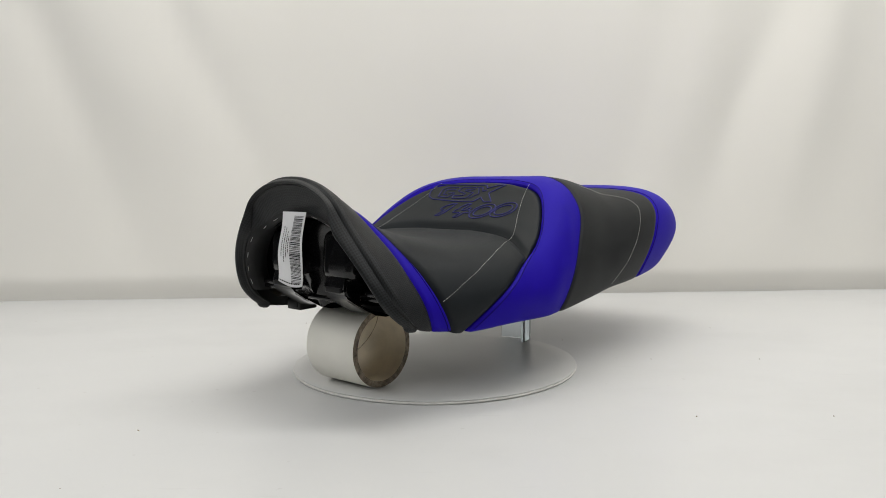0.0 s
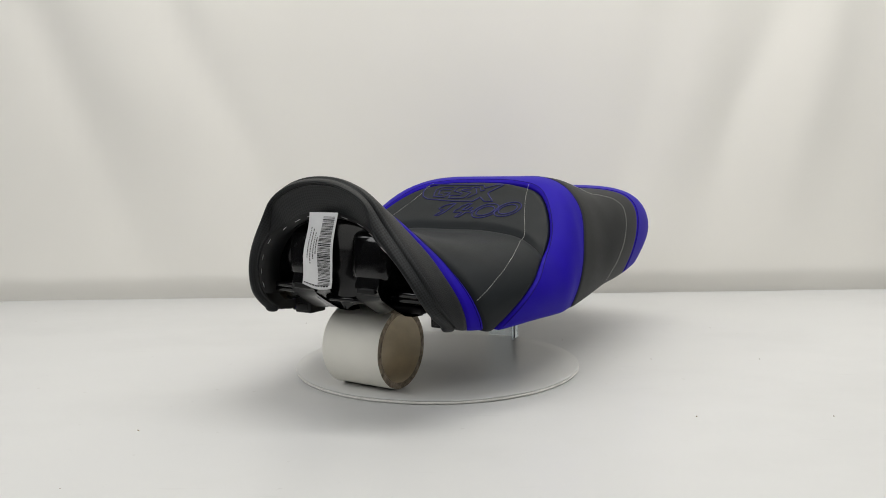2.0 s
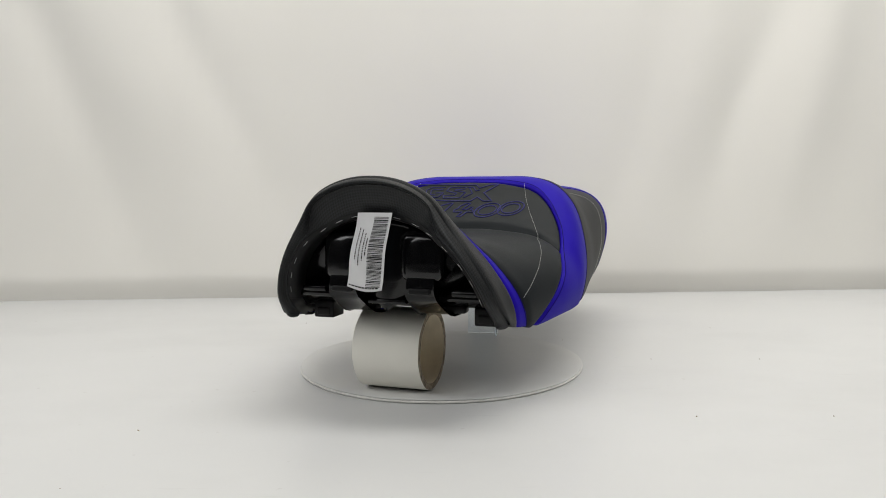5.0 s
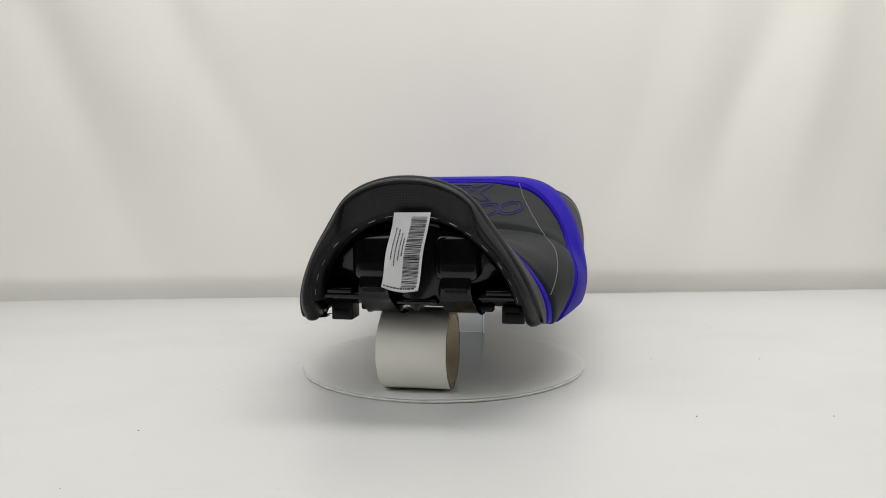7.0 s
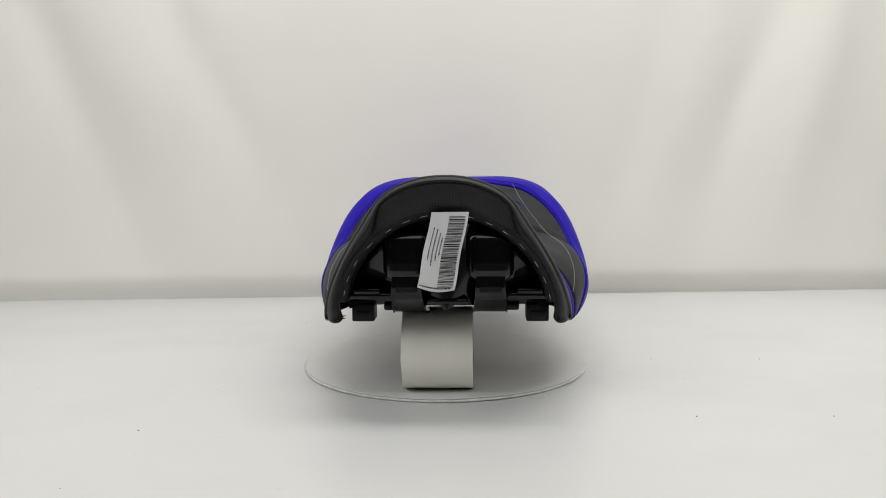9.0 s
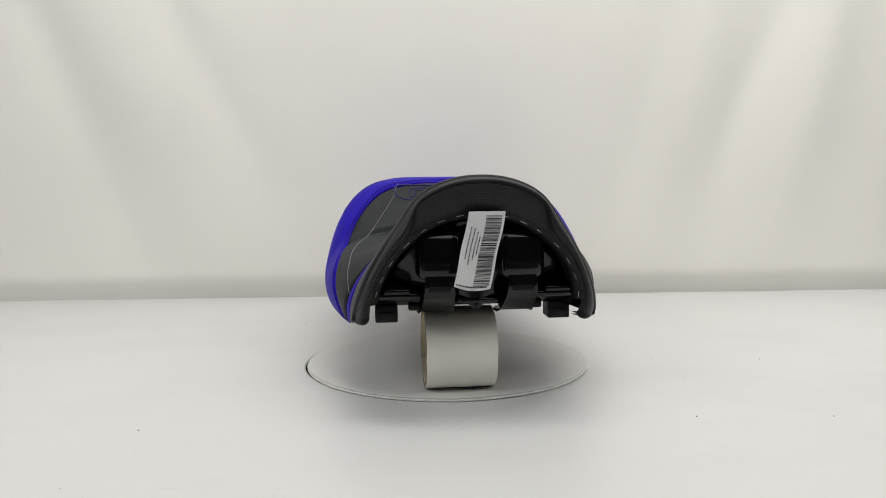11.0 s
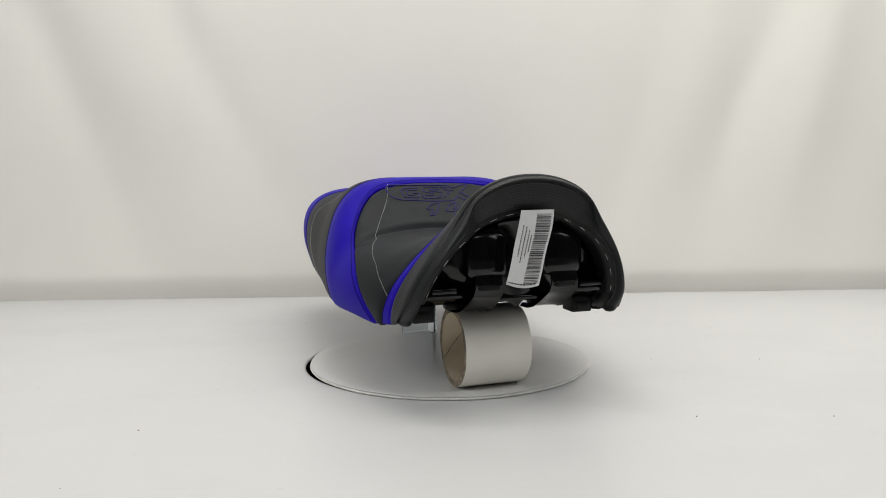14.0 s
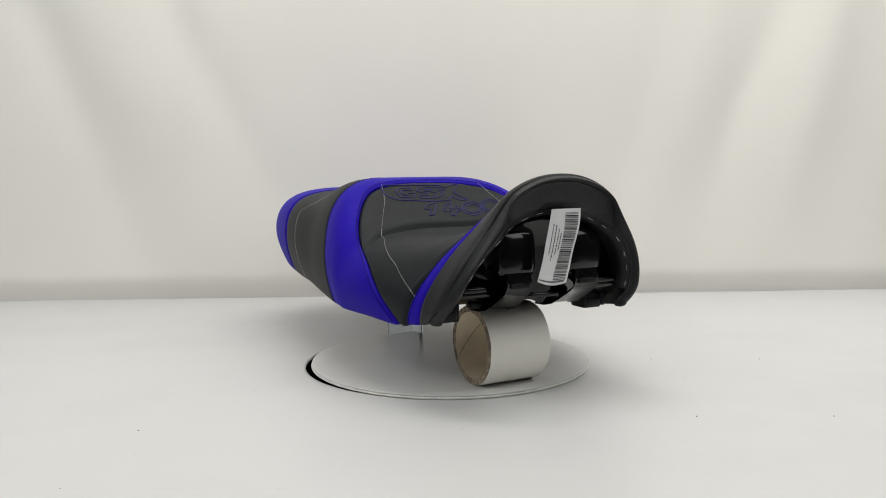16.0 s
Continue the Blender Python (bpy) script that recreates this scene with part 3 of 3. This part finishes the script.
def build_label(seat):
    """A creased paper label with a barcode and lines too small to read, hanging from the lip over the base pan."""
    tl, tr, br, bl = (Vector(q) for q in ((-0.014, -0.2905, 0.2335), (0.028, -0.2900, 0.2335), (0.0105, -0.2865, 0.1440), (-0.032, -0.2870, 0.1480)))

    def at(a, b, lift=0.0):
        """a across, b down, both 0 to 1."""
        p = (tl * (1 - a) + tr * a) * (1 - b) + (bl * (1 - a) + br * a) * b
        bend = -0.0025 * math.sin(math.pi * min(1, b * 1.15)) + 0.0012 * math.sin(7 * b + 3 * a) + 0.003 * max(0, b - 0.8) * 5 * (a - 0.3)
        sag = -0.004 * max(0, b - 0.85) / 0.15 * math.sin(math.pi * a)
        return p + Vector((0.0006 * math.sin(9 * b), bend - lift, sag))

    na, nb = 13, 31
    pts = np.array([[at(i / (na - 1), j / (nb - 1)) for i in range(na)] for j in range(nb)])
    back = pts + np.array([0, 0.0005, 0])
    bm = grid_mesh(np.concatenate([pts, back[::-1], pts[:1]]))
    label = part("label", bm, PAPER, seat, "creased white paper label with a barcode")

    def bar(bm, a0, a1, b0, b1):
        steps = max(1, int((b1 - b0) / 0.06), int((a1 - a0) / 0.15))
        m = [[bm.verts.new(at(a0 + (a1 - a0) * i / steps, b0 + (b1 - b0) * j / steps, 0.0003)) for i in range(steps + 1)] for j in range(steps + 1)]
        for j in range(steps):
            for i in range(steps):
                bm.faces.new((m[j][i], m[j][i + 1], m[j + 1][i + 1], m[j + 1][i]))

    rng = random.Random(4)
    bm = bmesh.new()
    b = 0.055
    while b < 0.955:
        h = rng.choice((0.006, 0.006, 0.010, 0.015))
        bar(bm, 0.50, 0.93, b, b + h)
        b += h + rng.choice((0.006, 0.006, 0.009, 0.013))
    part("barcode", bm, INK, label, "black barcode")
    bm = bmesh.new()
    for a, b0, b1 in ((0.43, 0.33, 0.57), (0.35, 0.27, 0.63), (0.25, 0.22, 0.70), (0.15, 0.20, 0.62)):
        b = b0
        while b < b1:
            w = rng.uniform(0.015, 0.05)
            bar(bm, a - 0.015, a + 0.015, b, min(b1, b + w))
            b += w + 0.009
    a = 0.04
    while a < 0.9:
        w = rng.uniform(0.03, 0.09)
        bar(bm, a, a + w, 0.957, 0.972)
        a += w + 0.02
    tagged(part("print_lines", bm, INK, label, "small printed lines"), kind="stuff")


def build_turntable():
    disc = tagged(new("turntable"), "round white turntable board with worn edges", "turntable")
    n = 160

    def rings(prof, warp):
        out = []
        for r, z in prof:
            row = []
            for i in range(n):
                a = 2 * math.pi * i / n
                k = min(1, r / 0.2) ** 4
                wob = warp * k * noise.noise((2.2 * math.cos(a), 2.2 * math.sin(a), 7.0))
                ragged = 0.0007 * k * noise.noise((14 * math.cos(a), 14 * math.sin(a), 3.0))
                row.append(((r + ragged) * math.cos(a), (r + ragged) * math.sin(a), z + wob))
            out.append(row)
        return np.array(out)

    part("board", grid_mesh(rings([(0.0, 0.0), (0.12, 0.0), (0.18, 0.0), (0.2058, 0.0), (0.2068, -0.0006), (0.2070, -0.0014), (0.2062, -0.0016)], 0.0008), closed=True), BOARD, disc, "white board top")
    part("lower_board", grid_mesh(rings([(0.2058, -0.0016), (0.2058, -0.0022), (0.2074, -0.0024), (0.2078, -0.0036), (0.2070, -0.0050), (0.15, -0.0052), (0.0, -0.0052)], 0.0005), closed=True), BOARD_EDGE, disc, "cream lower board with a ragged edge")
    part("spindle", grid_mesh(rings([(0.06, -0.0052), (0.06, -0.055), (0.0, -0.055)], 0.0), closed=True), DARK, disc, "dark turntable spindle")
    return disc


TUBE_R, TUBE_L = 0.0525, 0.089


def build_tube():
    tube = tagged(new("cardboard_tube"), "short white cardboard tube with brown inside lying on the turntable", "cardboard tube")
    n, L = 120, TUBE_L / 2
    def ring(profile):
        def fray(x, r, a):
            return 0.0005 * noise.noise((45 * r * math.cos(a), 60 * r * math.sin(a), 9 + x)) * abs(x) / L
        turn = [2 * math.pi * i / n for i in range(n)]
        return np.array([[(x + fray(x, r, a), r * math.cos(a), TUBE_R + r * math.sin(a)) for a in turn] for x, r in profile])
    R, r = TUBE_R, TUBE_R - 0.0085
    part("outer_skin", grid_mesh(ring([(-L, R - 0.0006), (-L + 0.001, R), (L - 0.001, R), (L, R - 0.0006)]), closed=True), CARD, tube, "white paper skin")
    part("inner_skin", grid_mesh(ring([(-L, r), (L, r)]), closed=True), CARD_RAW, tube, "brown raw card inside")
    for x in (-L, L):
        part("cut_edge", grid_mesh(ring([(x, r), (x * 1.006, (r + R) / 2), (x, R - 0.0006)]), closed=True), CARD_EDGE, tube, "cut brown card edge")
    # spiral joint of the inner paper
    bm = bmesh.new()
    joint = [(L * (0.75 - 1.7 * k / 24), math.radians(88 - 118 * k / 24)) for k in range(25)]
    cord(bm, [(x, (r - 0.0001) * math.cos(a), TUBE_R + (r - 0.0001) * math.sin(a)) for x, a in joint], 0.0005, 5)
    part("paper_joint", bm, CARD_EDGE, tube, "dark spiral joint of the paper")
    return tube


def build_stand():
    stand = tagged(new("acrylic_stand"), "clear acrylic support under the seat's rear", "display stand")
    for name, q in (("front_plate", (-0.026, 0.026, -0.0015, 0.0015)), ("side_plate", (0.023, 0.026, -0.030, -0.0017))):
        bm = bmesh.new()
        box(bm, *q, 0, 0.113, 0.0006)
        part(name, bm, ACRYLIC, stand)
    return stand


def build_specks():
    """Loose crumbs on the floor sheet."""
    rng = random.Random(2)
    bm = bmesh.new()
    spots = [(0.304, -0.293), (-0.341, -0.469), (0.33, -0.02), (0.49, -0.03), (0.46, -0.30), (-0.33, -0.31), (0.22, 0.12), (-0.24, 0.3), (0.5, 0.2)]
    for x, y in spots:
        r = rng.uniform(0.0006, 0.0011)
        bmesh.ops.create_icosphere(bm, subdivisions=1, radius=r, matrix=pose(x, y, FLOOR_Z + r * 0.6, 20, 30, rng.uniform(0, 90)) @ Matrix.Diagonal((1.6, 1, 0.6, 1)))
    tagged(part("floor_crumbs", bm, CARD_EDGE), "tiny dark crumbs on the white floor sheet", "crumbs", kind="stuff")


build_booth()
build_specks()
SEAT, DISC, TUBE, STAND = build_seat(), build_turntable(), build_tube(), build_stand()


# ---- turning ----
def motions():
    """The table turns steadily about the upright axis through the origin."""
    def turn(t):
        return pose(0, 0, 0, 0, 0, 4.197 * (t - 9) - 0.00108 * ((t - 8) ** 2 - 1))
    times = (0.0, 2.0, 4.0, 6.0, 8.0, 10.0, 12.0, 14.0, 16.0)
    for ob, rest in ((SEAT, pose(0.034, 0, 0, 0, 0.0, -3.72)), (DISC, pose(0.020, -0.0187, 0)),
                     (TUBE, pose(0.0085, -0.171, 0.0, 0, 0, -3.5)), (STAND, pose(0.038, 0.181, 0.0, 0, 0, 8.0))):
        walk(ob, [(t, turn(t) @ rest) for t in times])


motions()
